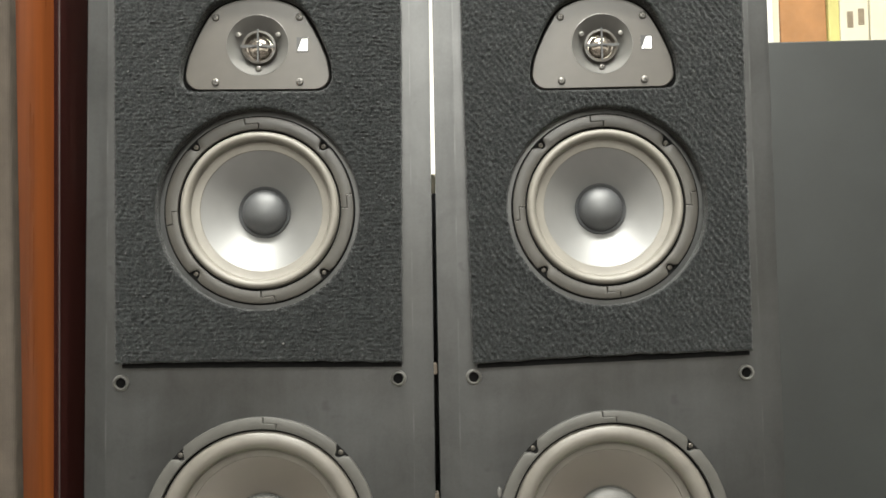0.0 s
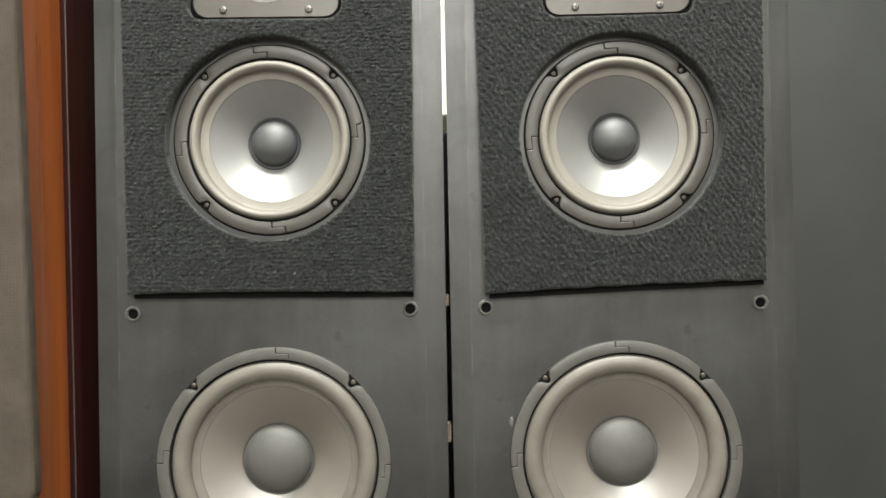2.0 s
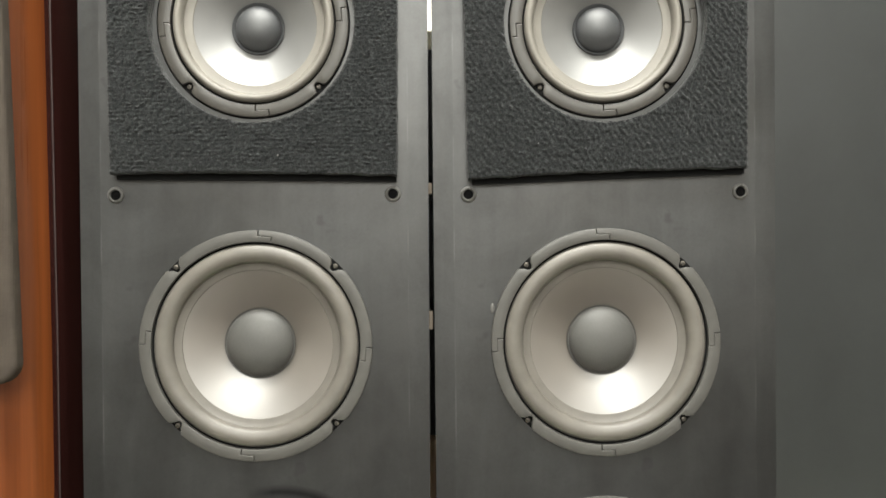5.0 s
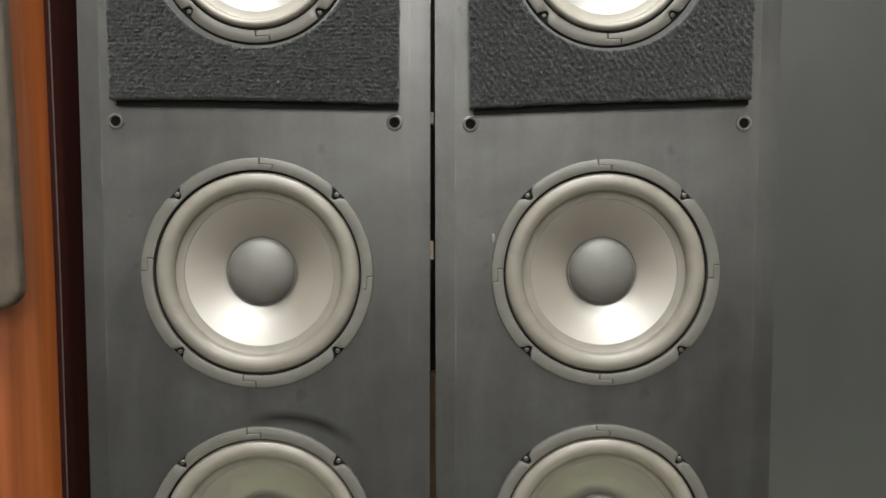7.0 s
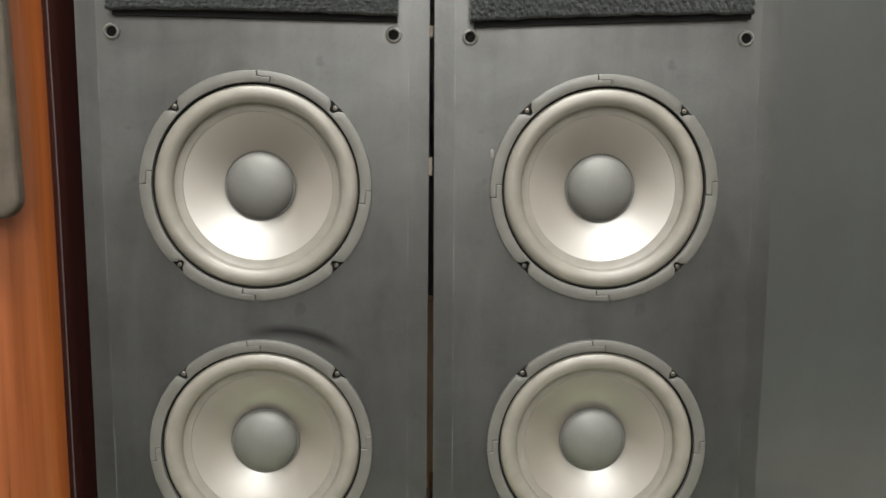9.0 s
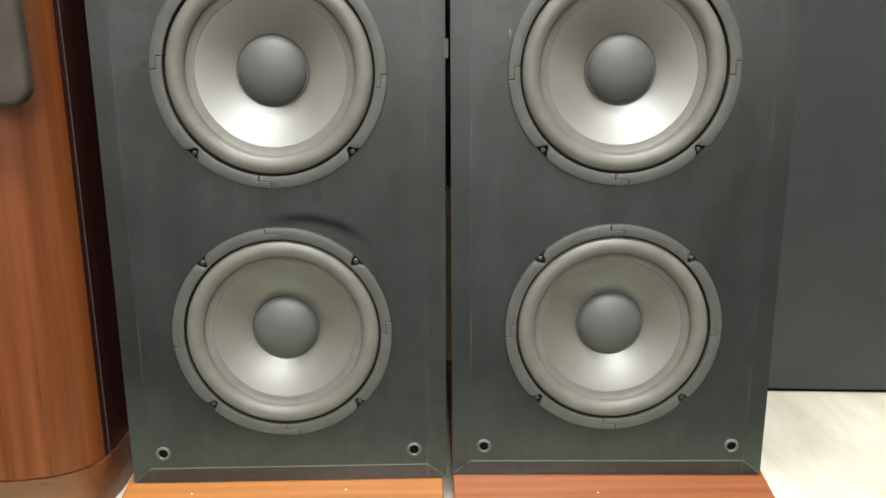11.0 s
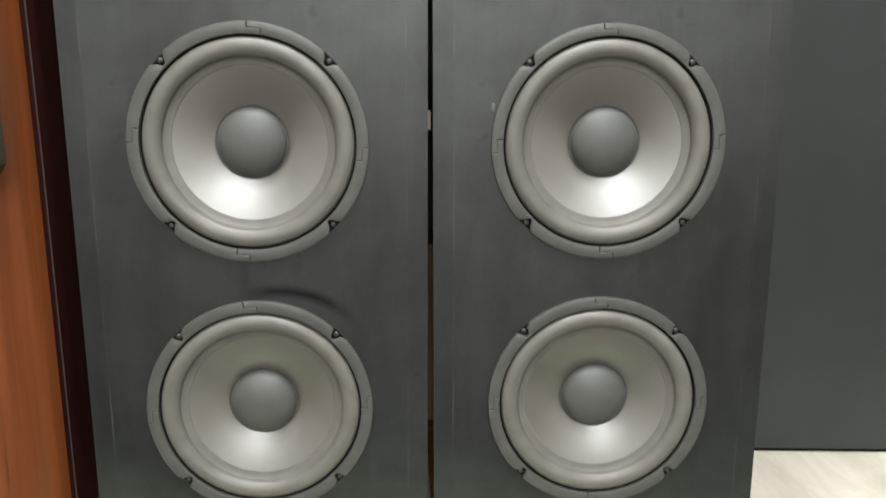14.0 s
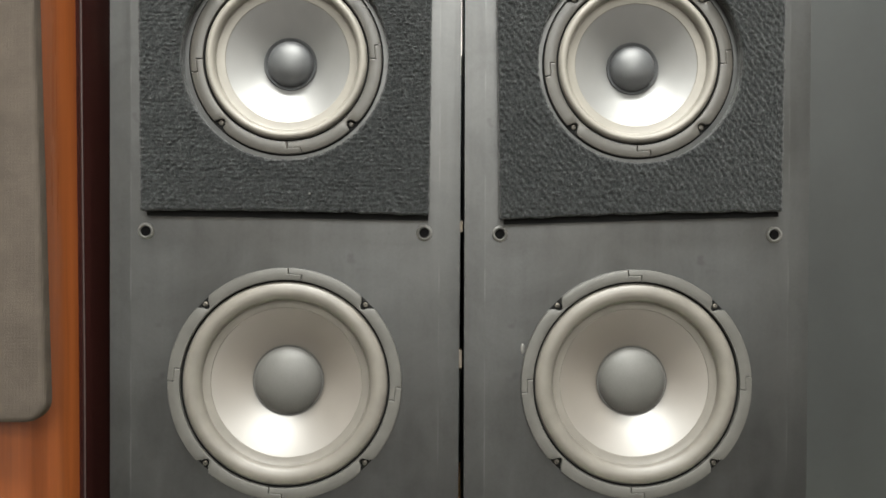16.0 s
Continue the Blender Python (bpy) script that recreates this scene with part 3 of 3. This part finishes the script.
def add_felt(speaker, x0, x1, z0, z1, skew, narrow, holes, diagonal, seed):
    """A thick needled felt pad with openings for the drivers and a rough knitted face."""
    step = 0.0013
    nx, nz = int((x1 - x0) / step), int((z1 - z0) / step)
    thick = 0.0145

    def relief(x, z):
        if diagonal:
            u = (x * 0.80 + z * 0.60) / 0.0050
            w = (x * 0.6 - z * 0.8) / 0.0075
        else:
            u = z / 0.0036
            w = x / 0.0060
        p = Vector((x * 130, z * 130, seed))
        wob = noise.noise(p * 0.5)
        rows = math.sin(2 * math.pi * (u + 0.6 * wob))
        knots = math.sin(2 * math.pi * (w + 0.8 * noise.noise(p * 0.4) + 0.5 * math.floor(u)))
        return 0.0004 * rows + 0.0005 * knots * max(0, rows) + 0.0005 * noise.noise(p * 2.6) + 0.0016 * noise.noise(p * 5.6)

    bm = bmesh.new()
    grid = {}
    for i in range(nx + 1):
        for k in range(nz + 1):
            x = x0 + (x1 - x0) * i / nx
            z = z0 + (z1 - z0) * k / nz
            # the pad narrows a little to its ragged lower edge
            lift = 0.0012 * noise.noise(Vector((x * 60, seed, 2.0))) + skew * (x - (x0 + x1) / 2) + 0.0016 * (1 - ((x - (x0 + x1) / 2) / 0.13) ** 2)
            zz = z + lift * (1 - k / nz)
            xx = x + (0.0008 * noise.noise(Vector((z * 70, seed, 5.0))) if i in (0, nx) else 0)
            if i < nx / 2:
                xx += narrow * max(0, 1 - k / nz * 1.5) * (1 - i / nx * 2)
            else:
                xx -= 0.0022 * max(0, 1 - k / nz * 1.5) * (i / nx * 2 - 1)
            grid[i, k] = bm.verts.new((xx, -thick, zz))
    for i in range(nx):
        for k in range(nz):
            q = [grid[i, k], grid[i + 1, k], grid[i + 1, k + 1], grid[i, k + 1]]
            c = sum((v.co for v in q), Vector()) / 4
            if not any(inside(c.x, c.z) < 0 for inside, _ in holes):
                bm.faces.new(q)
    bmesh.ops.delete(bm, geom=[v for v in bm.verts if not v.link_faces], context="VERTS")
    rim = [e for e in bm.edges if len(e.link_faces) == 1]
    rimv = {v for e in rim for v in e.verts}
    for v in rimv:
        for inside, snap in holes:
            if abs(inside(v.co.x, v.co.z)) < 0.0035:
                v.co.x, v.co.z = snap(v.co.x, v.co.z)
    for v in bm.verts:
        edge = 0.0012 if v in rimv else 0.0
        v.co.y += edge - relief(v.co.x, v.co.z)
    ext = bmesh.ops.extrude_edge_only(bm, edges=rim)
    for v in ext["geom"]:
        if isinstance(v, bmesh.types.BMVert):
            v.co.y = -0.0002
    # black strip drawn as the shadow below the felt's lower edge
    back = [(x0 + 0.004 + narrow, z0 + 0.03), (x1 - 0.003, z0 + 0.03), (x1 - 0.003, z0 - 0.0046 + skew * (x1 - x0) / 2),
            (x0 + 0.004 + narrow, z0 - 0.0046 - skew * (x1 - x0) / 2)]
    shadow_strip = prism(back, -0.0065, -0.0003)
    pad = part("felt_pad", bm, M["felt"], speaker, "thick charcoal felt pad with fuzzy knitted face", smooth=80)
    part("felt_shadow", shadow_strip, M["basket"], pad, "black strip standing in for the shadow under the felt")
    return pad


def outline_test(pts):
    """Signed distance (negative inside) to a closed outline, and the nearest point on it."""
    a = np.array(pts)
    b = np.roll(a, -1, axis=0)
    d = b - a

    def nearest(x, z):
        p = np.array((x, z))
        u = np.clip(((p - a) * d).sum(1) / (d * d).sum(1), 0, 1)
        q = a + u[:, None] * d
        n = np.hypot(*(q - p).T)
        i = int(n.argmin())
        return n[i], q[i]

    lo, hi = a.min(0) - 0.006, a.max(0) + 0.006

    def signed(x, z):
        if not (lo[0] < x < hi[0] and lo[1] < z < hi[1]):
            return 1.0
        cross = ((a[:, 1] > z) != (b[:, 1] > z)) & (x < a[:, 0] + (z - a[:, 1]) / np.where(d[:, 1] == 0, 1e-12, d[:, 1]) * d[:, 0])
        return nearest(x, z)[0] * (-1 if cross.sum() % 2 else 1)

    return signed, lambda x, z: nearest(x, z)[1]


def round_test(cx, cz, r):
    def snap(x, z):
        n = math.hypot(x - cx, z - cz)
        return cx + (x - cx) * r / n, cz + (z - cz) * r / n
    return (lambda x, z: math.hypot(x - cx, z - cz) - r), snap


def add_socket(speaker, x, z, bent=0.0):
    """A grille socket: moulded ring round a dark hole."""
    s = part("grille_socket", lathe([(0.0077, 0.0), (0.0075, -0.0012), (0.0067, -0.0022), (0.0056, -0.0024), (0.0047, -0.0016), (0.0045, 0.004)], 28),
             M["socket"], speaker, "grey plastic grille socket ring", (x, 0, z), 50)
    part("socket_hole", lathe([(0.0048, -0.0005), (0, -0.0005)], 20), M["hole"], s, "dark hole")
    s.rotation_euler = (radians(bent), 0, radians(bent))


W = 0.1616           # half width of a cabinet
EDGE = 0.0193        # mitred border
TOP, FOOT = 1.09, 0.033
DEEP = 0.325
Z_LOW, Z_UP, Z_MID = 0.1958, 0.4502, 0.7508


def tower_speaker(cx, side, tweeter_x, felt_x, drv_x, skew, diagonal, plinth_mat, seed, label):
    rnd = random.Random(seed)
    sp = empty("tower_speaker", (cx, 0, 0))
    tagged(sp, label, "loudspeaker", "black tower speakers")
    # cabinet shell, open at the front behind the baffle
    bm = bmesh.new()
    o = [(-W, FOOT), (W, FOOT), (W, TOP), (-W, TOP)]
    t = 0.016
    i_ = [(-W + t, FOOT + t), (W - t, FOOT + t), (W - t, TOP - t), (-W + t, TOP - t)]
    of = [bm.verts.new((a, 0.007, b)) for a, b in o]
    ob_ = [bm.verts.new((a, DEEP, b)) for a, b in o]
    nf = [bm.verts.new((a, 0.007, b)) for a, b in i_]
    nb = [bm.verts.new((a, DEEP - t, b)) for a, b in i_]
    for k in range(4):
        j = (k + 1) % 4
        bm.faces.new((of[k], of[j], ob_[j], ob_[k]))
        bm.faces.new((nf[j], nf[k], nb[k], nb[j]))
        bm.faces.new((of[j], of[k], nf[k], nf[j]))
    bm.faces.new(ob_)
    bm.faces.new(nb[::-1])
    part("cabinet", bm, M["body"], sp, "black cabinet shell")
    # baffle with its mitred, slightly sloping border
    tz = 0.9070
    holes = [circle(0.1035, drv_x, Z_LOW, 64), circle(0.1035, drv_x, Z_UP, 64), circle(0.0850, drv_x, Z_MID, 64), circle(0.034, tweeter_x, tz, 40)]
    inner = [(-W + EDGE, FOOT + 0.0165), (W - EDGE, FOOT + 0.0165), (W - EDGE, TOP - EDGE), (-W + EDGE, TOP - EDGE)]
    bm, loops = holed_sheet(inner, holes, 0.0, 0.012)
    low = [bm.verts.new((math.copysign(W, a), 0.0012 if b < 0.5 else 0.0008, FOOT + 0.0005 if b < 0.5 else TOP)) for a, b in inner]
    back = [bm.verts.new((v.co.x, 0.0068, v.co.z)) for v in low]
    for k in range(4):
        j = (k + 1) % 4
        bm.faces.new((loops[0][k], loops[0][j], low[j], low[k]))
        bm.faces.new((low[k], low[j], back[j], back[k]))
    part("baffle", bm, M["baffle_l" if side < 0 else "baffle_r"], sp, "black vinyl baffle with rubbed mitred border")
    add_felt(sp, felt_x - 0.1335, felt_x + 0.1335, 0.6085, TOP - 0.03, skew, 0.005 if diagonal else 0.003,
             [round_test(drv_x, Z_MID, 0.0938), outline_test([(a + tweeter_x, b - 0.0014) for a, b in grow(plate_outline(), 0.0046)])], diagonal, seed)
    add_driver("woofer", sp, drv_x, Z_LOW, 3 if side < 0 else 0, 0.0738, rnd)
    add_driver("woofer", sp, drv_x, Z_UP, -5 if side < 0 else 1, 0.0738, rnd)
    add_driver("midrange", sp, drv_x, Z_MID, 5 if side < 0 else 4, 0.0596, rnd)
    add_tweeter(sp, tweeter_x, rnd)
    for sx in (-1, 1):
        add_socket(sp, sx * 0.1283, 0.5912, 0)
        add_socket(sp, sx * 0.1285, 0.0668, 0)
    # plinth board with a rounded, slightly sloping nose
    prof = [(DEEP + 0.004, 0.0), (-0.0410, 0.0), (-0.0440, 0.0015), (-0.0465, 0.0140), (-0.0462, 0.0185), (-0.0440, 0.0222),
            (-0.0400, 0.0242), (-0.030, 0.0255), (0.0040, 0.0325), (DEEP + 0.004, 0.0325)]
    bm = bmesh.new()
    ends = []
    for x in (-0.1638, -0.1628, 0.1628, 0.1638):
        s = 0.0012 if abs(x) > 0.1632 else 0.0
        ends.append([bm.verts.new((x, y + (s if y < 0.1 else -s), z + (s if z < 0.01 else -s))) for y, z in prof])
    n = len(prof)
    for p, q in zip(ends, ends[1:]):
        for k in range(n):
            j = (k + 1) % n
            bm.faces.new((p[k], p[j], q[j], q[k]))
    bm.faces.new(ends[0])
    bm.faces.new(ends[-1])
    part("plinth", bm, M[plinth_mat], sp, "glossy walnut plinth board with rounded nose", (-0.0055 if side < 0 else 0.0028, 0, 0), 35).rotation_euler = (0, 0, radians(0.0 if side < 0 else 2.0))
    return sp


# ---- the setting ----
def structure(name, bm, mat, label):
    return tagged(part(name, bm, mat), label, name.split("_")[0], kind="structure")


FRONT, BACK, HALF = -7.0, 2.8, 3.4
structure("platform", box_bm(-HALF, HALF, -0.130, BACK, GROUND, 0.0, bevel=0.003), M["floor"], "beige mottled display platform with faint streaks")
structure("floor", box_bm(-HALF, HALF, FRONT, -0.130, GROUND - 0.1, GROUND), M["shop_floor"], "dark brown shop floor")
structure("wall_north", box_bm(-HALF, HALF, BACK, BACK + 0.1, GROUND, CEILING), M["wall"], "plain pale painted shop wall")
structure("wall_south", box_bm(-HALF, HALF, FRONT - 0.1, FRONT, GROUND, CEILING), M["wall"], "plain pale painted shop wall")
structure("wall_west", box_bm(-HALF - 0.1, -HALF, FRONT - 0.1, BACK + 0.1, GROUND, CEILING), M["wall"], "plain pale painted shop wall")
structure("wall_east", box_bm(HALF, HALF + 0.1, FRONT - 0.1, BACK + 0.1, GROUND, CEILING), M["wall"], "plain pale painted shop wall")
structure("ceiling", box_bm(-HALF - 0.1, HALF + 0.1, FRONT - 0.1, BACK + 0.1, CEILING, CEILING + 0.1), M["ceiling"], "plain white ceiling")

# ---- ceiling lamps ----
for lx, ly, watts in LAMPS:
    lamp = empty("ceiling_lamp", (lx, ly, CEILING))
    tagged(lamp, "white fluorescent batten on the shop ceiling", "lamp", "ceiling lamps")
    part("housing", box_bm(-0.73, 0.73, -0.17, 0.17, -0.06, 0.0, bevel=0.006), M["housing"], lamp)
    light = bpy.data.lights.new("tube_light", "AREA")
    light.shape, light.size, light.size_y, light.energy = "RECTANGLE", 1.40, 0.30, watts
    light.color = (0.985, 1.0, 0.955)
    lo = new("tube_light", light)
    lo.parent = lamp
    lo.location = (0, 0, -0.064)

# ---- the two black towers ----
left = tower_speaker(-0.1645, -1, -0.0010, 0.0012, 0.0003, -0.010, False, "plinth_l", 3,
              "black tower loudspeaker without grille, felt pad, scuffed front")
right = tower_speaker(0.1656, 1, 0.0008, -0.0004, -0.0002, 0.030, True, "plinth_r", 8,
              "black tower loudspeaker without grille, reddish walnut plinth")
part("chipped_edge", prism([(-0.138, 0.0338), (-0.112, 0.0345), (-0.085, 0.0362), (-0.055, 0.0350), (-0.060, 0.0336), (-0.1, 0.0338)], 0.0032, 0.0060),
     M["socket"], right, "pale chipped vinyl along the lower edge")
drip = bmesh.new()
bmesh.ops.create_icosphere(drip, subdivisions=2, radius=0.0030, matrix=Matrix.LocRotScale((-0.1065, -0.0004, 0.4832), None, (0.7, 0.25, 1.7)))
part("glue_drip", drip, M["socket"], right, "dried grey glue drip beside the woofer ring", smooth=60)
right.rotation_euler = (0, radians(-0.23), radians(-2.45))
for z, h in ((0.461, 0.018), (0.592, 0.011)):
    part("spacer_pad", box_bm(0.1617, 0.1655, 0.022, 0.034, z, z + h, bevel=0.0008), M["pad"], left, "small beige pad against the next tower")


# ---- brown tower beside them ----
def brown_outline(x0, x1, y0, y1, bow, r):
    """Plan of the brown tower: bowed front that runs into rounded corners."""
    pts = []
    cx, half = (x0 + x1) / 2, (x1 - x0) / 2
    n = 40
    for k in range(n + 1):
        u = -1 + 2 * k / n
        a = math.copysign(abs(u) ** 0.45, u) if u else 0.0
        pts.append((cx + half * a, y0 + bow * (abs(a) ** 2.0) + r * (1 - (1 - abs(a) ** 7) ** 0.5)))
    pts += [(x1, y1), (x0, y1)]
    return pts


def leaning(outline, levels):
    """A plan stacked at several heights, each shifted sideways a little: (z, shift)."""
    bm = bmesh.new()
    rings = [[bm.verts.new((a + dx, b, z)) for a, b in outline] for z, dx in levels]
    n = len(outline)
    for p, q in zip(rings, rings[1:]):
        for k in range(n):
            j = (k + 1) % n
            bm.faces.new((p[k], p[j], q[j], q[k]))
    bm.faces.new(rings[0])
    bm.faces.new(rings[-1])
    bmesh.ops.triangulate(bm, faces=[f for f in bm.faces if len(f.verts) > 4])
    return bm


def brown_tower():
    bt = empty("walnut_speaker", (0, 0, 0))
    tagged(bt, "walnut veneered tower loudspeaker with brown cloth grille", "loudspeaker")
    x0, x1 = -0.695, -0.3570
    levels = [(0.053, 0.0), (0.45, -0.0010), (1.16, -0.0080)]
    plan = brown_outline(x0, x1, -0.028, 0.36, 0.012, 0.062)
    # walnut stops here; the corner behind carries painted shade, short of the real seam
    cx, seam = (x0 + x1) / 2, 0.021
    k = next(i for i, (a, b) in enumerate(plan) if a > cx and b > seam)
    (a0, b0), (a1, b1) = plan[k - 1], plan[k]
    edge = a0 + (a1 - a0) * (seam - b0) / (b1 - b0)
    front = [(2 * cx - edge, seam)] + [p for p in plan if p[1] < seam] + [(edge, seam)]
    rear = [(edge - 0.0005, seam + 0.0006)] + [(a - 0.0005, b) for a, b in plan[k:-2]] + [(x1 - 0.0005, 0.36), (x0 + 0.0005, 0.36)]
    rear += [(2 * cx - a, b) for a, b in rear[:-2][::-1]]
    part("front", leaning(front, levels), M["walnut"], bt, "semi-gloss walnut front with rounded corners", smooth=40)
    part("cabinet", leaning(rear, levels), M["shaded_side"], bt, "glossy maroon side panels, colour darkened for shade by the next tower", smooth=40)
    part("base", leaning(brown_outline(x0 - 0.001, x1 + 0.001, -0.029, 0.361, 0.012, 0.062), [(0.0, 0.0), (0.0515, 0.0)]), M["walnut_base"], bt,
         "darker walnut base block", smooth=40)
    g = prism(rounded_rect(-0.680, -0.3660, 0.4230, 1.12, 0.019), -0.044, -0.029, 0.005, segs=3)
    for v in g.verts:
        v.co.x -= 0.0285 * max(0.0, v.co.z - 0.45)
    part("grille", g, M["grille"], bt, "dark brown cloth grille", smooth=40)
    part("grille_frame", box_bm(-0.660, -0.410, -0.0292, -0.012, 0.45, 1.10), M["hole"], bt, "black frame behind the cloth")
    strip = [(-0.3645, 0.0300), (-0.3590, 0.0300), (-0.3590, 0.0306), (-0.3645, 0.0306)]
    part("edge_seam", leaning(strip, levels), M["seam"], bt, "thin pale veneer seam")


brown_tower()

# ---- dark upright cabinet behind ----
pn = empty("black_cabinet", (0.455, 0.272, 0))
pn.rotation_euler = (0, 0, radians(-4.0))
tagged(pn, "large plain black cabinet standing on the beige floor", "cabinet")
part("side_panel", box_bm(-0.080, 0.795, 0.0, 0.42, 0.006, 0.991, bevel=0.002), M["panel"], pn, "flat charcoal vinyl panel")
# recessed foot, its black colour painting the shadow line along the floor
part("foot", box_bm(-0.065, 0.765, 0.007, 0.39, 0.0, 0.006), M["hole"], pn, "recessed foot, black to stand for the shadow gap")

bk = empty("low_cabinet", (0, 0, 0))
tagged(bk, "low dark cabinet glimpsed through the gap", "cabinet")
part("body", box_bm(-0.45, 0.335, 0.375, 0.70, 0.0, 0.81, bevel=0.003), M["panel"], bk)

tagged(part("beige_board", box_bm(-0.09, 0.16, 0.385, 0.62, 0.8102, 0.838, bevel=0.001), M["cream"]), "beige board lying on the low dark cabinet", "board")

tagged(part("wooden_block", box_bm(-0.05, 0.08, 0.346, 0.372, 0.0, 0.276, bevel=0.002), M["spacer"]),
       "light brown wooden block glimpsed behind the towers", "block")

# ---- shelf rack beyond, glimpsed over the black cabinet ----
rack = empty("shelf_rack", (0, 0, 0))
tagged(rack, "white shelf rack with boxes, softly out of focus", "shelf")
for x in (0.716, 1.60):
    for y in (0.90, 1.25):
        part("post", box_bm(x, x + 0.011, y, y + 0.03, 0.0, 2.0, bevel=0.002), M["white"], rack)
for z in (1.04, 1.56):
    part("shelf", box_bm(0.716, 1.611, 0.932, 1.249, z, z + 0.022, bevel=0.002), M["white"], rack)


def carton(name, x0, x1, y0, z0, z1, mat, label):
    return tagged(part(name, box_bm(x0, x1, y0, y0 + 0.22, z0, z1, bevel=0.003), M[mat]), label, "box")


cb = carton("cream_carton", 0.732, 0.757, 0.936, 1.0622, 1.36, "cream", "narrow cream carton with one dark mark")
part("printed_mark", box_bm(0.7325, 0.7415, 0.9345, 0.9365, 1.198, 1.234, bevel=0.0008), M["mark"], cb)
carton("cardboard_box", 0.760, 0.860, 0.94, 1.0622, 1.38, "cardboard", "brown cardboard box on the white rack")
carton("yellow_box", 0.862, 0.886, 0.935, 1.0622, 1.40, "yellow", "narrow yellow carton beside a cardboard box")
cb = carton("cream_box", 0.889, 0.952, 0.94, 1.0622, 1.38, "cream", "cream carton with two dark printed marks")
for x, z in ((0.904, 1.222), (0.928, 1.228)):
    part("printed_mark", box_bm(x, x + 0.013, 0.9385, 0.9405, z, z + 0.035, bevel=0.0008), M["mark"], cb)
carton("white_box", 0.955, 1.08, 0.94, 1.0622, 1.38, "cream", "plain cream carton on the white rack")

# ---- green tape and litter on the floor ----
tape = bmesh.new()
cols = 160
rows_ = ([], [])
for k in range(cols + 1):
    x = -1.6 + 3.2 * k / cols
    rag = 0.0016 * noise.noise(Vector((x * 18, 0.3, 0))) + 0.0008 * noise.noise(Vector((x * 70, 0.9, 0)))
    rows_[0].append(tape.verts.new((x, -0.0495 - 0.008 * x + rag, 0.0006)))
    rows_[1].append(tape.verts.new((x, -0.1080, 0.0006)))
for k in range(cols):
    tape.faces.new((rows_[1][k], rows_[1][k + 1], rows_[0][k + 1], rows_[0][k]))
ext = bmesh.ops.extrude_face_region(tape, geom=tape.faces[:])
bmesh.ops.translate(tape, vec=(0, 0, -0.0005), verts=[v for v in ext["geom"] if isinstance(v, bmesh.types.BMVert)])
green = empty("green_tape", (0, -0.08, 0))
tagged(green, "bright green tape along the floor edge", "tape")
part("strip", tape, M["green"], green, loc=(0, 0.08, 0))
hem = bmesh.new()
hem_rows = ([], [])
for k in range(cols + 1):
    x = -1.6 + 3.2 * k / cols
    rag = 0.0012 * noise.noise(Vector((x * 24, 4.3, 0)))
    hem_rows[0].append(hem.verts.new((x, -0.0462 - 0.008 * x + rag, 0.0004)))
    hem_rows[1].append(hem.verts.new((x, -0.0520 - 0.008 * x, 0.0004)))
for k in range(cols):
    hem.faces.new((hem_rows[1][k], hem_rows[1][k + 1], hem_rows[0][k + 1], hem_rows[0][k]))
part("pale_hem", hem, M["white"], green, "thin white torn edge of the tape", loc=(0, 0.08, 0))


def flake(name, cx, cy, rx, ry, h, mat, seed, label):
    """A torn scrap with an uneven outline, lying on the floor."""
    rnd = random.Random(seed)
    pts = [(cx + rx * math.cos(a) * rnd.uniform(0.75, 1.1), cy + ry * math.sin(a) * rnd.uniform(0.7, 1.1))
           for a in (2 * math.pi * k / 18 for k in range(18))]
    return tagged(part(name, prism(pts, h, 0.0007, axis="z"), M[mat]), label, "scrap")


flake("torn_paper", -0.4120, -0.0550, 0.037, 0.0082, 0.0012, "white", 2, "white torn paper scrap stuck on green tape")
flake("paint_chip", 0.0213, -0.0480, 0.0105, 0.0070, 0.0025, "chip", 4, "grey chip lying before the plinth")
flake("paint_flake", 0.3682, -0.0543, 0.005, 0.0022, 0.0015, "white", 6, "small white flake at the tape's edge")


def crumb(name, x, y, z, r, mat, seed, label):
    """A tiny lump with an uneven surface."""
    rnd = random.Random(seed)
    bm = bmesh.new()
    bmesh.ops.create_icosphere(bm, subdivisions=2, radius=r)
    for v in bm.verts:
        v.co *= rnd.uniform(0.7, 1.15)
    ob = tagged(part(name, bm, M[mat], None, loc=(x, y, z), smooth=60), label, "speck")
    return ob


for x, y, z, r, seed in ((-0.2636, -0.0148, 0.0287, 0.0008, 11), (-0.1064, -0.0130, 0.0291, 0.0008, 12), (0.1523, -0.0246, 0.0270, 0.0007, 13)):
    crumb("dust_speck", x, y, z, r, "white", seed, "tiny white dust speck on a walnut plinth")["group"] = "dust specks"
crumb("lint", -0.1407, -0.0160, 0.6262, 0.0011, "socket", 14, "pale bit of lint caught on the felt")
